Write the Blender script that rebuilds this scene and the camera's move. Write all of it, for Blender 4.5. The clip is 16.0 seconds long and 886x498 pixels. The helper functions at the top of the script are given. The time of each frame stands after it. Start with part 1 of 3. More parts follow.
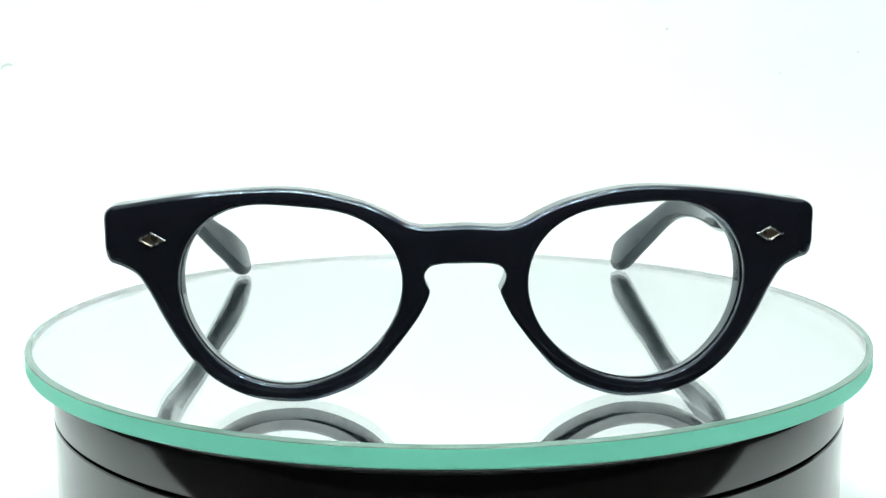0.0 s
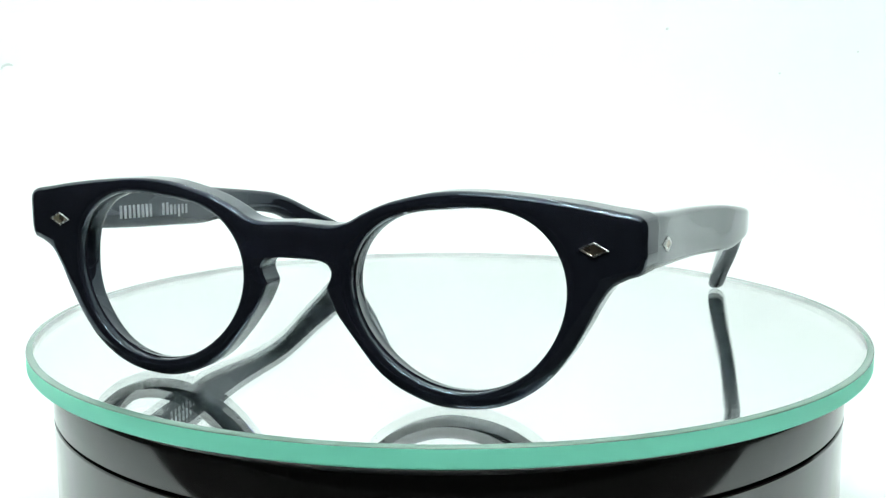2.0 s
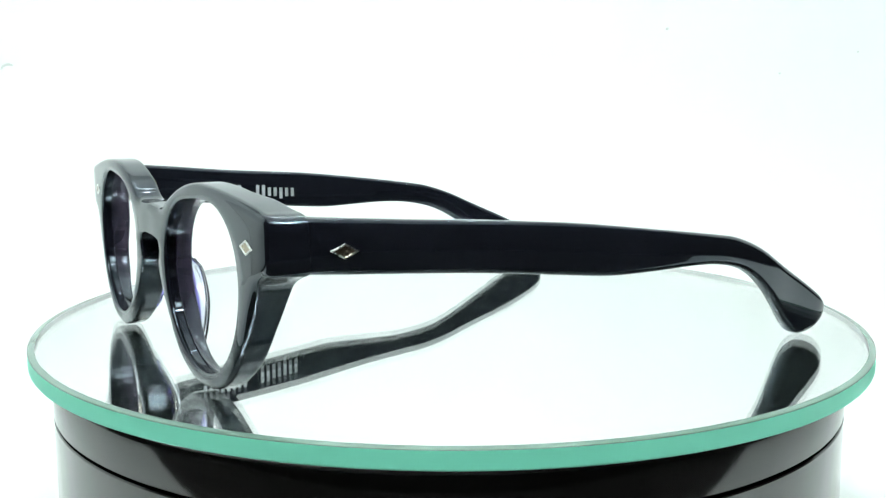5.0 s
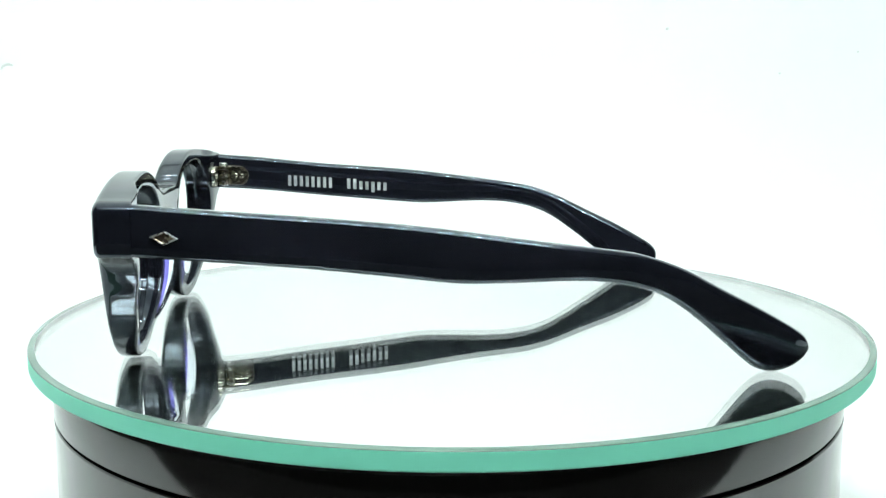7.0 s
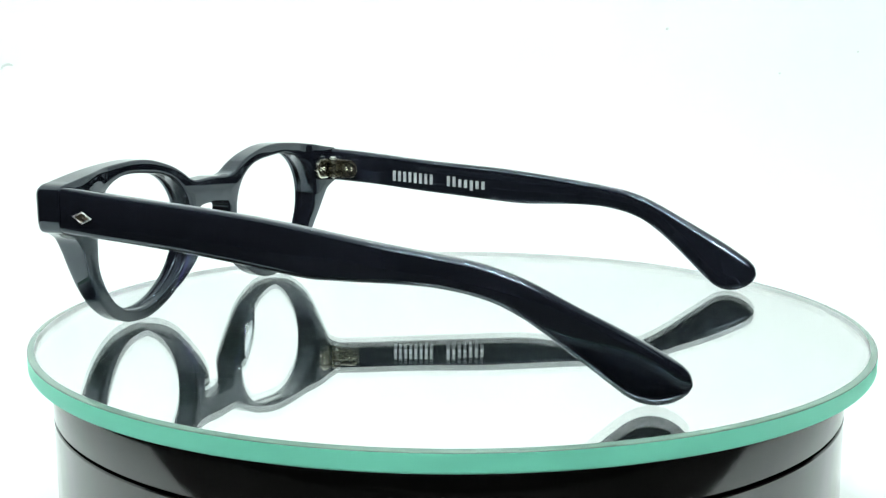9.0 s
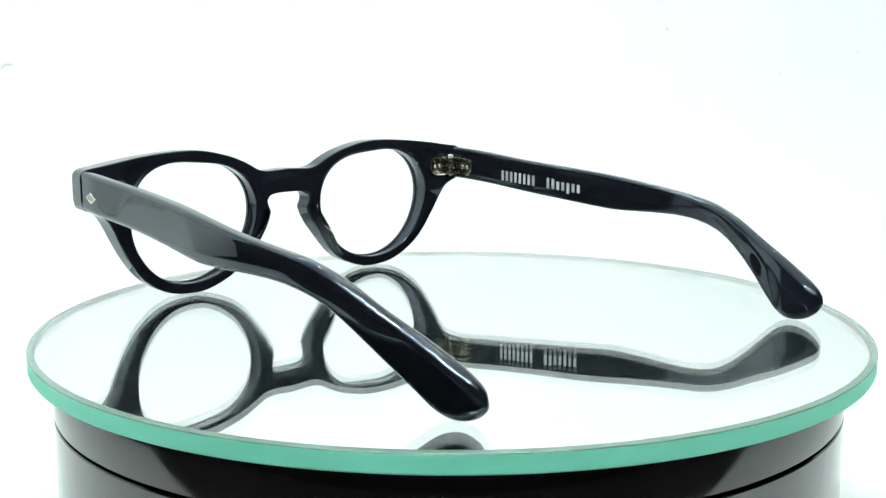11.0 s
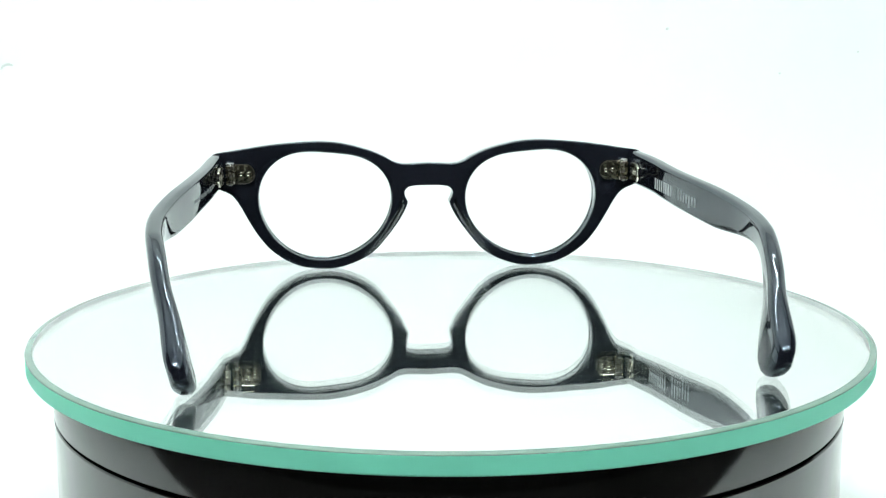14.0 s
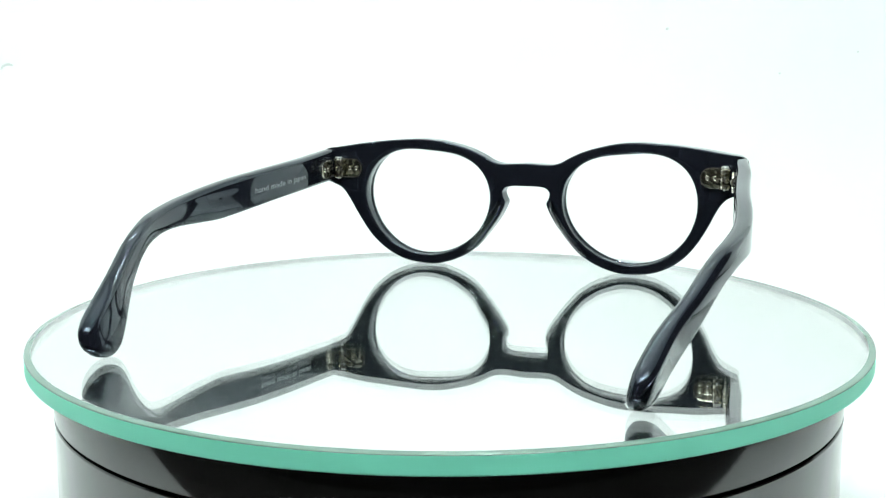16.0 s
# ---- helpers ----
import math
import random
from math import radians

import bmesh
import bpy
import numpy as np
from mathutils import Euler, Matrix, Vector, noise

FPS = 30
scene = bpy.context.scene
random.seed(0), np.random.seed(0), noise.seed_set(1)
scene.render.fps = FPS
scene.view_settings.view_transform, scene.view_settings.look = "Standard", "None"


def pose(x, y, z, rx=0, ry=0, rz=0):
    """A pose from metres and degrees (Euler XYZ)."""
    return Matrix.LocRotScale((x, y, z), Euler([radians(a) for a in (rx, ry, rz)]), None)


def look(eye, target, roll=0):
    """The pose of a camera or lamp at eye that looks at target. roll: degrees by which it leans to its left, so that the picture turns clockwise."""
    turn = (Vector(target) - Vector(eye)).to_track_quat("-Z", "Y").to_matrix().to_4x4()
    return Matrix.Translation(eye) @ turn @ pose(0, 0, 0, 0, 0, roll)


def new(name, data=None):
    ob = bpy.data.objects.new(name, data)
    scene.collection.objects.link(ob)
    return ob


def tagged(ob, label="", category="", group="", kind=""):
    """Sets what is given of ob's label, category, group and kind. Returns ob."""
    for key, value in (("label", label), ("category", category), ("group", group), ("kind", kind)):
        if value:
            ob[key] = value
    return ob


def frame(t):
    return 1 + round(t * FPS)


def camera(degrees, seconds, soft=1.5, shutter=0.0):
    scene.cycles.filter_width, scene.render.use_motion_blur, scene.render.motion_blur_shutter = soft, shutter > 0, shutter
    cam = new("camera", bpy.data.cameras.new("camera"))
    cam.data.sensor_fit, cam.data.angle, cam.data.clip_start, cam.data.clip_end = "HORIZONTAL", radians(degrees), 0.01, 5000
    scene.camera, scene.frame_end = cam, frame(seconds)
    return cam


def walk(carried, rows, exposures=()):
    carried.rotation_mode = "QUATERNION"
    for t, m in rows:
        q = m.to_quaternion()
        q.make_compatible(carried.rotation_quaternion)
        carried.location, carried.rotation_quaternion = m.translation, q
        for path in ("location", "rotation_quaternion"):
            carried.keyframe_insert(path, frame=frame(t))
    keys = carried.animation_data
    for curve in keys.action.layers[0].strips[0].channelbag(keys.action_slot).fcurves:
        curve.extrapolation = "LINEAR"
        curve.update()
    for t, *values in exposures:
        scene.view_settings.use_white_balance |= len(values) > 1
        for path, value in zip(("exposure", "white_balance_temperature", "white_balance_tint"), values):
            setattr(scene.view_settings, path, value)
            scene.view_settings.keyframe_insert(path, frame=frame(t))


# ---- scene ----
cam = camera(43.95, 16.0, soft=1.35)
EYE = (0.0, -0.2978, 0.0665)
AIM = (-0.00450, 0.68958, -0.09178)
walk(cam, [(0.0, look(EYE, AIM, -0.19)), (16.0, look(EYE, AIM, -0.19))])

# ---------------------------------------------------------------- light
world = bpy.data.worlds.new("dim_room")
scene.world = world
world.use_nodes = True
world.node_tree.nodes["Background"].inputs[0].default_value = (0.05, 0.05, 0.055, 1)
world.node_tree.nodes["Background"].inputs[1].default_value = 0.2
scene.view_settings.exposure = 0.0

WEST_X, EAST_X, WEST_FRONT, EAST_FRONT = -0.44, 0.44, 0.155, 0.31
BOX_FRONT, BOX_BACK, BOX_TOP, FLOOR_Z = -0.36, 0.46, 0.50, -0.062


def area_lamp(name, place, target, sx, sy, watts, colour=(1.0, 1.0, 1.0)):
    lamp = bpy.data.lights.new(name, "AREA")
    lamp.shape, lamp.size, lamp.size_y, lamp.energy, lamp.color = "RECTANGLE", sx, sy, watts, colour
    ob = new(name, lamp)
    ob.matrix_world = look(place, target)
    return ob


LAMP_WHITE = (0.89, 1.0, 0.976)
# area lamps without fixtures, added to fill out the diode strips' light
area_lamp("fill_light_front", (0, -0.26, BOX_TOP - 0.02), (0, -0.06, 0), 0.50, 0.06, 1.02, LAMP_WHITE)
area_lamp("fill_light_middle", (0, 0.07, BOX_TOP - 0.012), (0, 0.0701, 0), 0.56, 0.10, 0.16, LAMP_WHITE)
area_lamp("fill_light_back", (0, 0.29, BOX_TOP - 0.012), (0, 0.2901, 0), 0.62, 0.12, 0.12, LAMP_WHITE)

# ---------------------------------------------------------------- materials


def nodes_of(name):
    m = bpy.data.materials.new(name)
    m.use_nodes = True
    return m, m.node_tree.nodes, m.node_tree.links, m.node_tree.nodes["Principled BSDF"]


def noise_node(nodes, links, scale, detail=4.0, stretch=(1, 1, 1)):
    co = nodes.new("ShaderNodeTexCoord")
    mp = nodes.new("ShaderNodeMapping")
    mp.inputs["Scale"].default_value = stretch
    tx = nodes.new("ShaderNodeTexNoise")
    tx.inputs["Scale"].default_value, tx.inputs["Detail"].default_value = scale, detail
    links.new(co.outputs["Object"], mp.inputs["Vector"])
    links.new(mp.outputs["Vector"], tx.inputs["Vector"])
    return tx


def ramp_node(nodes, links, source, stops):
    r = nodes.new("ShaderNodeValToRGB")
    while len(r.color_ramp.elements) < len(stops):
        r.color_ramp.elements.new(0.5)
    for e, (p, c) in zip(r.color_ramp.elements, stops):
        e.position, e.color = p, (*c, 1) if len(c) == 3 else c
    links.new(source, r.inputs["Fac"])
    return r


def grey(v):
    return (v, v, v)


def surface(name, c1, c2, rough=(0.4, 0.5), metal=0.0, scale=60.0, bump=0.0, bump_scale=400.0, coat=0.0, spec=0.5, stretch=(1, 1, 1), tint=(1, 1, 1)):
    m, nodes, links, p = nodes_of(name)
    tx = noise_node(nodes, links, scale, 4.0, stretch)
    links.new(ramp_node(nodes, links, tx.outputs["Fac"], [(0.3, c1), (0.7, c2)]).outputs["Color"], p.inputs["Base Color"])
    tr = noise_node(nodes, links, scale * 3.7, 6.0, stretch)
    links.new(ramp_node(nodes, links, tr.outputs["Fac"], [(0.35, grey(rough[0])), (0.7, grey(rough[1]))]).outputs["Color"], p.inputs["Roughness"])
    p.inputs["Metallic"].default_value = metal
    p.inputs["Specular IOR Level"].default_value = spec
    p.inputs["Specular Tint"].default_value = (*tint, 1)
    p.inputs["Coat Weight"].default_value = coat
    p.inputs["Coat Roughness"].default_value = 0.03
    if bump:
        tb = noise_node(nodes, links, bump_scale, 3.0, stretch)
        b = nodes.new("ShaderNodeBump")
        b.inputs["Strength"].default_value, b.inputs["Distance"].default_value = bump, 0.0005
        links.new(tb.outputs["Fac"], b.inputs["Height"])
        links.new(b.outputs["Normal"], p.inputs["Normal"])
    return m


ACETATE = surface("navy_acetate", (0.0066, 0.0075, 0.0115), (0.0084, 0.0095, 0.0145), (0.02, 0.06), scale=90, bump=0.012, bump_scale=160, spec=0.72, tint=(0.72, 0.86, 1.0))
SILVER = surface("polished_silver", (0.80, 0.80, 0.78), (0.86, 0.85, 0.83), (0.22, 0.32), 1.0, 300)
BRASS = surface("antique_hinge_metal", (0.22, 0.20, 0.145), (0.31, 0.285, 0.21), (0.20, 0.32), 1.0, 250, 0.02, 900)
WARM = surface("warm_reflection_metal", (0.46, 0.39, 0.29), (0.54, 0.46, 0.35), (0.24, 0.32), 1.0, 120)
PIN = surface("bright_pin_metal", (0.85, 0.80, 0.66), (0.92, 0.88, 0.76), (0.12, 0.22), 1.0, 600)
INK = surface("silver_foil_print", (0.33, 0.35, 0.37), (0.48, 0.50, 0.52), (0.35, 0.5), 0.0, 900)
PAPER = surface("white_backdrop_sheet", (0.86, 0.88, 0.875), (0.88, 0.90, 0.895), (0.7, 0.85), 0.0, 14, 0.03, 300)
LINING = surface("white_box_lining", (0.84, 0.86, 0.855), (0.88, 0.90, 0.895), (0.6, 0.75), 0.0, 9, 0.05, 120)
GLOSSBLACK = surface("gloss_black_plastic", (0.010, 0.0095, 0.009), (0.014, 0.013, 0.012), (0.07, 0.13), 0.0, 50, 0.012, 700, spec=0.75)
GAP = surface("dark_groove", (0.003, 0.003, 0.003), (0.004, 0.004, 0.004), (0.6, 0.7))
ROOM = surface("dim_room_wall", (0.10, 0.088, 0.085), (0.14, 0.124, 0.12), (0.7, 0.9), 0.0, 2)
TABLE = surface("dark_table_top", (0.022, 0.020, 0.019), (0.034, 0.031, 0.029), (0.5, 0.65), 0.0, 12, 0.04, 200)
MIRROR = surface("silvered_back", (0.975, 0.979, 0.977), (0.982, 0.986, 0.984), (0.0, 0.003), 1.0, 20)
CASING = surface("white_lamp_casing", (0.75, 0.76, 0.76), (0.80, 0.81, 0.81), (0.4, 0.5), 0.0, 40)
ARRIS = surface("polished_glass_bevel", (0.12, 0.20, 0.16), (0.145, 0.23, 0.19), (0.07, 0.13), 0.0, 40, spec=0.6)
SMUDGE = surface("light_grey_smudge", (0.66, 0.68, 0.67), (0.74, 0.76, 0.75), (0.7, 0.9), 0.0, 900)
PALE = surface("pale_light_ring", (0.985, 0.985, 0.985), (0.99, 0.99, 0.99), (0.3, 0.4), 0.0, 40)
EDGE = surface("green_glass_edge", (0.27, 0.91, 0.68), (0.29, 0.94, 0.71), (0.45, 0.6), 0.0, 30, 0.04, 500, spec=0.3)


def glass_top():
    m, nodes, links, p = nodes_of("clear_float_glass")
    p.inputs["Base Color"].default_value = (0.993, 0.997, 0.995, 1)
    p.inputs["Transmission Weight"].default_value = 1.0
    p.inputs["Roughness"].default_value = 0.0
    p.inputs["IOR"].default_value = 1.52
    # a little diffuse green mixed in paints the haze that lifts dark reflections
    out = nodes["Material Output"]
    haze = nodes.new("ShaderNodeBsdfDiffuse")
    haze.inputs["Color"].default_value = (0.55, 0.74, 0.70, 1)
    fine = ramp_node(nodes, links, noise_node(nodes, links, 260, 5.0).outputs["Fac"], ((0.35, grey(0.005)), (0.70, grey(0.015))))
    mix = nodes.new("ShaderNodeMixShader")
    links.new(fine.outputs["Color"], mix.inputs["Fac"])
    links.new(p.outputs[0], mix.inputs[1])
    links.new(haze.outputs[0], mix.inputs[2])
    links.new(mix.outputs[0], out.inputs["Surface"])
    return m


def lens_clear():
    m, nodes, links, p = nodes_of("coated_demo_lens")
    out = nodes["Material Output"]
    clear = nodes.new("ShaderNodeBsdfTransparent")
    clear.inputs["Color"].default_value = (1.0, 1.0, 1.0, 1)
    gloss = nodes.new("ShaderNodeBsdfGlossy")
    gloss.inputs["Color"].default_value = (0.78, 0.60, 0.92, 1)
    gloss.inputs["Roughness"].default_value = 0.01
    mix = nodes.new("ShaderNodeMixShader")
    mix.inputs["Fac"].default_value = 0.023
    links.new(clear.outputs[0], mix.inputs[1])
    links.new(gloss.outputs[0], mix.inputs[2])
    links.new(mix.outputs[0], out.inputs["Surface"])
    return m


def led_glow(name, strength):
    m, nodes, links, p = nodes_of(name)
    p.inputs["Emission Color"].default_value = (0.885, 1.0, 0.976, 1)
    p.inputs["Emission Strength"].default_value = strength
    return m


def clear_plastic(name, colour):
    m, nodes, links, p = nodes_of(name)
    p.inputs["Base Color"].default_value = (*colour, 1)
    p.inputs["Transmission Weight"].default_value = 1.0
    p.inputs["Roughness"].default_value = 0.03
    p.inputs["IOR"].default_value = 1.48
    return m


GLASS, LENS, LED, LED_BACK, CLEAR = glass_top(), lens_clear(), led_glow("white_led", 1190.0), led_glow("white_led_dimmed", 410.0), clear_plastic("clear_acetate", (0.90, 0.93, 0.985))
BLUE = clear_plastic("blue_acetate_layer", (0.07, 0.055, 0.55))

# ---------------------------------------------------------------- building helpers
MM = 0.001


def finish(bm, smooth=True, angle=35, flip=True):
    bmesh.ops.remove_doubles(bm, verts=bm.verts, dist=1e-6)
    if flip:
        bmesh.ops.recalc_face_normals(bm, faces=bm.faces)
    for f in bm.faces:
        f.smooth = smooth
    if smooth:
        for e in bm.edges:
            if len(e.link_faces) == 2 and e.calc_face_angle(0) > radians(angle):
                e.smooth = False


def mesh_of(name, bm, *materials, smooth=True, angle=35, flip=True):
    finish(bm, smooth, angle, flip)
    me = bpy.data.meshes.new(name)
    bm.to_mesh(me)
    bm.free()
    for m in materials:
        me.materials.append(m)
    return me


def part(name, bm, material, parent, label="", smooth=True, angle=35, flip=True):
    ob = new(name, mesh_of(name, bm, material, smooth=smooth, angle=angle, flip=flip))
    ob.parent = parent
    if label:
        tagged(ob, label)
    return ob


def lathe(bm, rows, steps=192):
    """Turn a closed or open list of (radius, z) round the z axis; radius 0 closes the end."""
    rings = []
    for r, z in rows:
        if r <= 0:
            rings.append([bm.verts.new((0, 0, z))])
        else:
            rings.append([bm.verts.new((r * math.cos(2 * math.pi * i / steps), r * math.sin(2 * math.pi * i / steps), z)) for i in range(steps)])
    for k in range(len(rings) - 1):
        a, b = rings[k], rings[k + 1]
        for i in range(steps):
            j = (i + 1) % steps
            loop = []
            for v in (a[i % len(a)], a[j % len(a)], b[j % len(b)], b[i % len(b)]):
                if v not in loop:
                    loop.append(v)
            bm.faces.new(loop)
    return rings


def box(bm, x0, x1, y0, y1, z0, z1, bevel=0.0, turn=None, segments=2):
    got = bmesh.ops.create_cube(bm, size=1.0)["verts"]
    m = Matrix.Translation(((x0 + x1) / 2, (y0 + y1) / 2, (z0 + z1) / 2)) @ Matrix.Diagonal((x1 - x0, y1 - y0, z1 - z0, 1))
    bmesh.ops.transform(bm, matrix=m, verts=got)
    if bevel:
        edges = list({e for v in got for e in v.link_edges})
        got = bmesh.ops.bevel(bm, geom=edges, offset=bevel, segments=segments, affect="EDGES", profile=0.5)["verts"]
    if turn is not None:
        bmesh.ops.transform(bm, matrix=turn, verts=list({v for v in got}))
    return got


def spline(points, per=8):
    """A smooth line through the points (centripetal Catmull-Rom)."""
    pts = [Vector(p) for p in points]
    pts = [2 * pts[0] - pts[1]] + pts + [2 * pts[-1] - pts[-2]]
    out = []
    for i in range(1, len(pts) - 2):
        p0, p1, p2, p3 = pts[i - 1:i + 3]
        t0 = 0.0
        t1 = t0 + max((p1 - p0).length, 1e-9) ** 0.5
        t2 = t1 + max((p2 - p1).length, 1e-9) ** 0.5
        t3 = t2 + max((p3 - p2).length, 1e-9) ** 0.5
        for k in range(per):
            t = t1 + (t2 - t1) * k / per
            a1 = (t1 - t) / (t1 - t0) * p0 + (t - t0) / (t1 - t0) * p1
            a2 = (t2 - t) / (t2 - t1) * p1 + (t - t1) / (t2 - t1) * p2
            a3 = (t3 - t) / (t3 - t2) * p2 + (t - t2) / (t3 - t2) * p3
            b1 = (t2 - t) / (t2 - t0) * a1 + (t - t0) / (t2 - t0) * a2
            b2 = (t3 - t) / (t3 - t1) * a2 + (t - t1) / (t3 - t1) * a3
            out.append((t2 - t) / (t2 - t1) * b1 + (t - t1) / (t2 - t1) * b2)
    out.append(pts[-2])
    return out


def along(table, y):
    """Smooth value at y from a sampled spline of (y, value)."""
    return float(np.interp(y, [p[0] for p in table], [p[1] for p in table]))


def smoothstep(a, b, x):
    u = min(1.0, max(0.0, (x - a) / (b - a)))
    return u * u * (3 - 2 * u)


# ---------------------------------------------------------------- the light box and the room
def extrude_line(bm, line, x0, x1, thick):
    """A sheet that follows a (y, z) line, from x0 to x1, with thickness to its outer side."""
    n = len(line)
    norm = []
    for i in range(n):
        a, b = Vector(line[max(i - 1, 0)]), Vector(line[min(i + 1, n - 1)])
        d = (b - a).normalized()
        norm.append(Vector((d.y, -d.x)))
    inner = [[bm.verts.new((x, *line[i])) for i in range(n)] for x in (x0, x1)]
    outer = [[bm.verts.new((x, line[i][0] + norm[i].x * thick, line[i][1] + norm[i].y * thick)) for i in range(n)] for x in (x0, x1)]
    for i in range(n - 1):
        bm.faces.new((inner[0][i], inner[0][i + 1], inner[1][i + 1], inner[1][i]))
        bm.faces.new((outer[0][i], outer[1][i], outer[1][i + 1], outer[0][i + 1]))
        for s in (0, 1):
            bm.faces.new((inner[s][i], outer[s][i], outer[s][i + 1], inner[s][i + 1]))
    for i in (0, n - 1):
        bm.faces.new((inner[0][i], inner[1][i], outer[1][i], outer[0][i]))


def structure(name, bm, material, label, category, smooth=False):
    ob = new(name, mesh_of(name, bm, material, smooth=smooth))
    return tagged(ob, label, category, kind="structure")


def build_box():
    r = 0.14
    line = [(-0.127, FLOOR_Z), (BOX_BACK - r, FLOOR_Z)]
    line += [(BOX_BACK - r + r * math.sin(a), FLOOR_Z + r - r * math.cos(a)) for a in [math.pi / 2 * k / 24 for k in range(1, 24)]]
    line += [(BOX_BACK, FLOOR_Z + r), (BOX_BACK, BOX_TOP - 0.004)]
    bm = bmesh.new()
    extrude_line(bm, line, WEST_X - 0.002, EAST_X + 0.002, 0.001)
    sheet = structure("backdrop", bm, PAPER, "seamless white backdrop sheet curving from floor to back", "backdrop", True)
    # a curled fibre, and specks on the sheet standing in for sensor grit
    bm = bmesh.new()
    rings = []
    for k in range(13):
        a = radians(168 - 116 * k / 12)
        thick = 0.00105 * math.sin(math.pi * (0.12 + 0.76 * k / 12))
        rings.append([bm.verts.new((-0.2994 + (0.0052 + q * thick) * math.cos(a), BOX_BACK - 0.0003 - d, 0.0688 + (0.0044 + q * thick) * math.sin(a)))
                      for q, d in ((-1, -0.0002), (-0.5, 0.0002), (0.5, 0.0002), (1, -0.0002))])
    for a, b in zip(rings, rings[1:]):
        for i in range(4):
            bm.faces.new((a[i], a[(i + 1) % 4], b[(i + 1) % 4], b[i]))
    bm.faces.new(rings[0])
    bm.faces.new(rings[-1][::-1])
    part("fibre", bm, SMUDGE, sheet, "short curled grey fibre")
    for x, y, z, size in ((0.1489, BOX_BACK, 0.0956, 0.0012), (0.2260, BOX_BACK - 0.0006, 0.0655, 0.0009), (0.2787, BOX_BACK, 0.0800, 0.0008)):
        bm = bmesh.new()
        bmesh.ops.create_icosphere(bm, subdivisions=2, radius=size, matrix=Matrix.Translation((x, y, z)) @ Matrix.Diagonal((1.0, 0.35, 0.85, 1)))
        part("sensor_speck", bm, SMUDGE, sheet)
    for name, x, y0 in (("wall_west", WEST_X - 0.010, WEST_FRONT), ("wall_east", EAST_X + 0.004, EAST_FRONT)):
        bm = bmesh.new()
        box(bm, x, x + 0.006, y0, BOX_BACK + 0.01, FLOOR_Z - 0.006, BOX_TOP, 0.001)
        structure(name, bm, LINING, "white side panel of a photo light box", "light box wall")
    # unseen flaps swung outwards from the side panels, added to soften their reflection
    for name, x, y0, turn, long in (("wall_west_reflector", WEST_X - 0.007, WEST_FRONT, -48, 0.190), ("wall_east_reflector", EAST_X + 0.007, EAST_FRONT, 58, 0.150)):
        bm = bmesh.new()
        box(bm, -0.003, 0.003, -long, -0.002, FLOOR_Z - 0.006, BOX_TOP, 0.001)
        bmesh.ops.transform(bm, matrix=Matrix.Translation((x, y0, 0)) @ Matrix.Rotation(radians(turn), 4, "Z"), verts=bm.verts)
        structure(name, bm, LINING, "added unseen white flap that softens the side panel's reflection", "light box wall")
    bm = bmesh.new()
    box(bm, WEST_X - 0.010, EAST_X + 0.010, BOX_FRONT, BOX_BACK + 0.01, BOX_TOP + 0.001, BOX_TOP + 0.007, 0.001)
    structure("ceiling", bm, LINING, "white top lining of a photo light box", "ceiling")
    # the dim room outside
    t = 0.05
    X, Y0, Y1, Z0, Z1 = 1.6, -1.9, 1.4, -0.80, 1.6
    for name, b in (("wall_room_west", (-X - t, -X, Y0, Y1, Z0, Z1)), ("wall_room_east", (X, X + t, Y0, Y1, Z0, Z1)),
                    ("wall_room_south", (-X - t, X + t, Y0 - t, Y0, Z0, Z1)), ("wall_room_north", (-X - t, X + t, Y1, Y1 + t, Z0, Z1)),
                    ("ceiling_room", (-X - t, X + t, Y0 - t, Y1 + t, Z1, Z1 + t)), ("floor", (-X - t, X + t, Y0 - t, Y1 + t, Z0 - t, Z0))):
        bm = bmesh.new()
        box(bm, *b)
        structure(name, bm, ROOM, "plain dark surface of an unlit room", "room")
    # the table that carries the light box
    bm = bmesh.new()
    box(bm, -0.50, 0.50, -0.42, 0.60, FLOOR_Z - 0.037, FLOOR_Z - 0.007, 0.003)
    for sx in (-0.40, 0.40):
        for sy in (-0.36, 0.54):
            box(bm, sx - 0.02, sx + 0.02, sy - 0.02, sy + 0.02, Z0, FLOOR_Z - 0.036, 0.002)
    structure("floor_table", bm, TABLE, "plain dark table under the light box", "table")


def build_led_strip(y, z, glow):
    bar = bmesh.new()
    box(bar, -0.235, 0.235, -0.008, 0.008, 0.0015, 0.008, 0.001)
    ob = new("led_strip", mesh_of("led_strip", bar, CASING))
    tagged(ob, "white strip lamp with a row of bright diodes", "lamp", "lamps in the light box")
    ob.matrix_world = pose(0, y, z)
    dots = bmesh.new()
    for i in range(60):
        x = -0.225 + 0.45 * i / 59
        box(dots, x - 0.0013, x + 0.0013, -0.0013, 0.0013, -0.0002, 0.0013)
    part("diodes", dots, glow, ob, "row of glowing white diodes", smooth=False)


build_box()
build_led_strip(-0.195, BOX_TOP - 0.012, LED)
build_led_strip(-0.325, BOX_TOP - 0.012, LED)
build_led_strip(0.215, BOX_TOP - 0.014, LED_BACK)

# ---------------------------------------------------------------- turntable
DISC_R, DISC_T, BASE_R = 0.1103, 0.0044, 0.1042
CX, CY = -0.0010, -0.0046  # where the glasses' middle lies on the disc


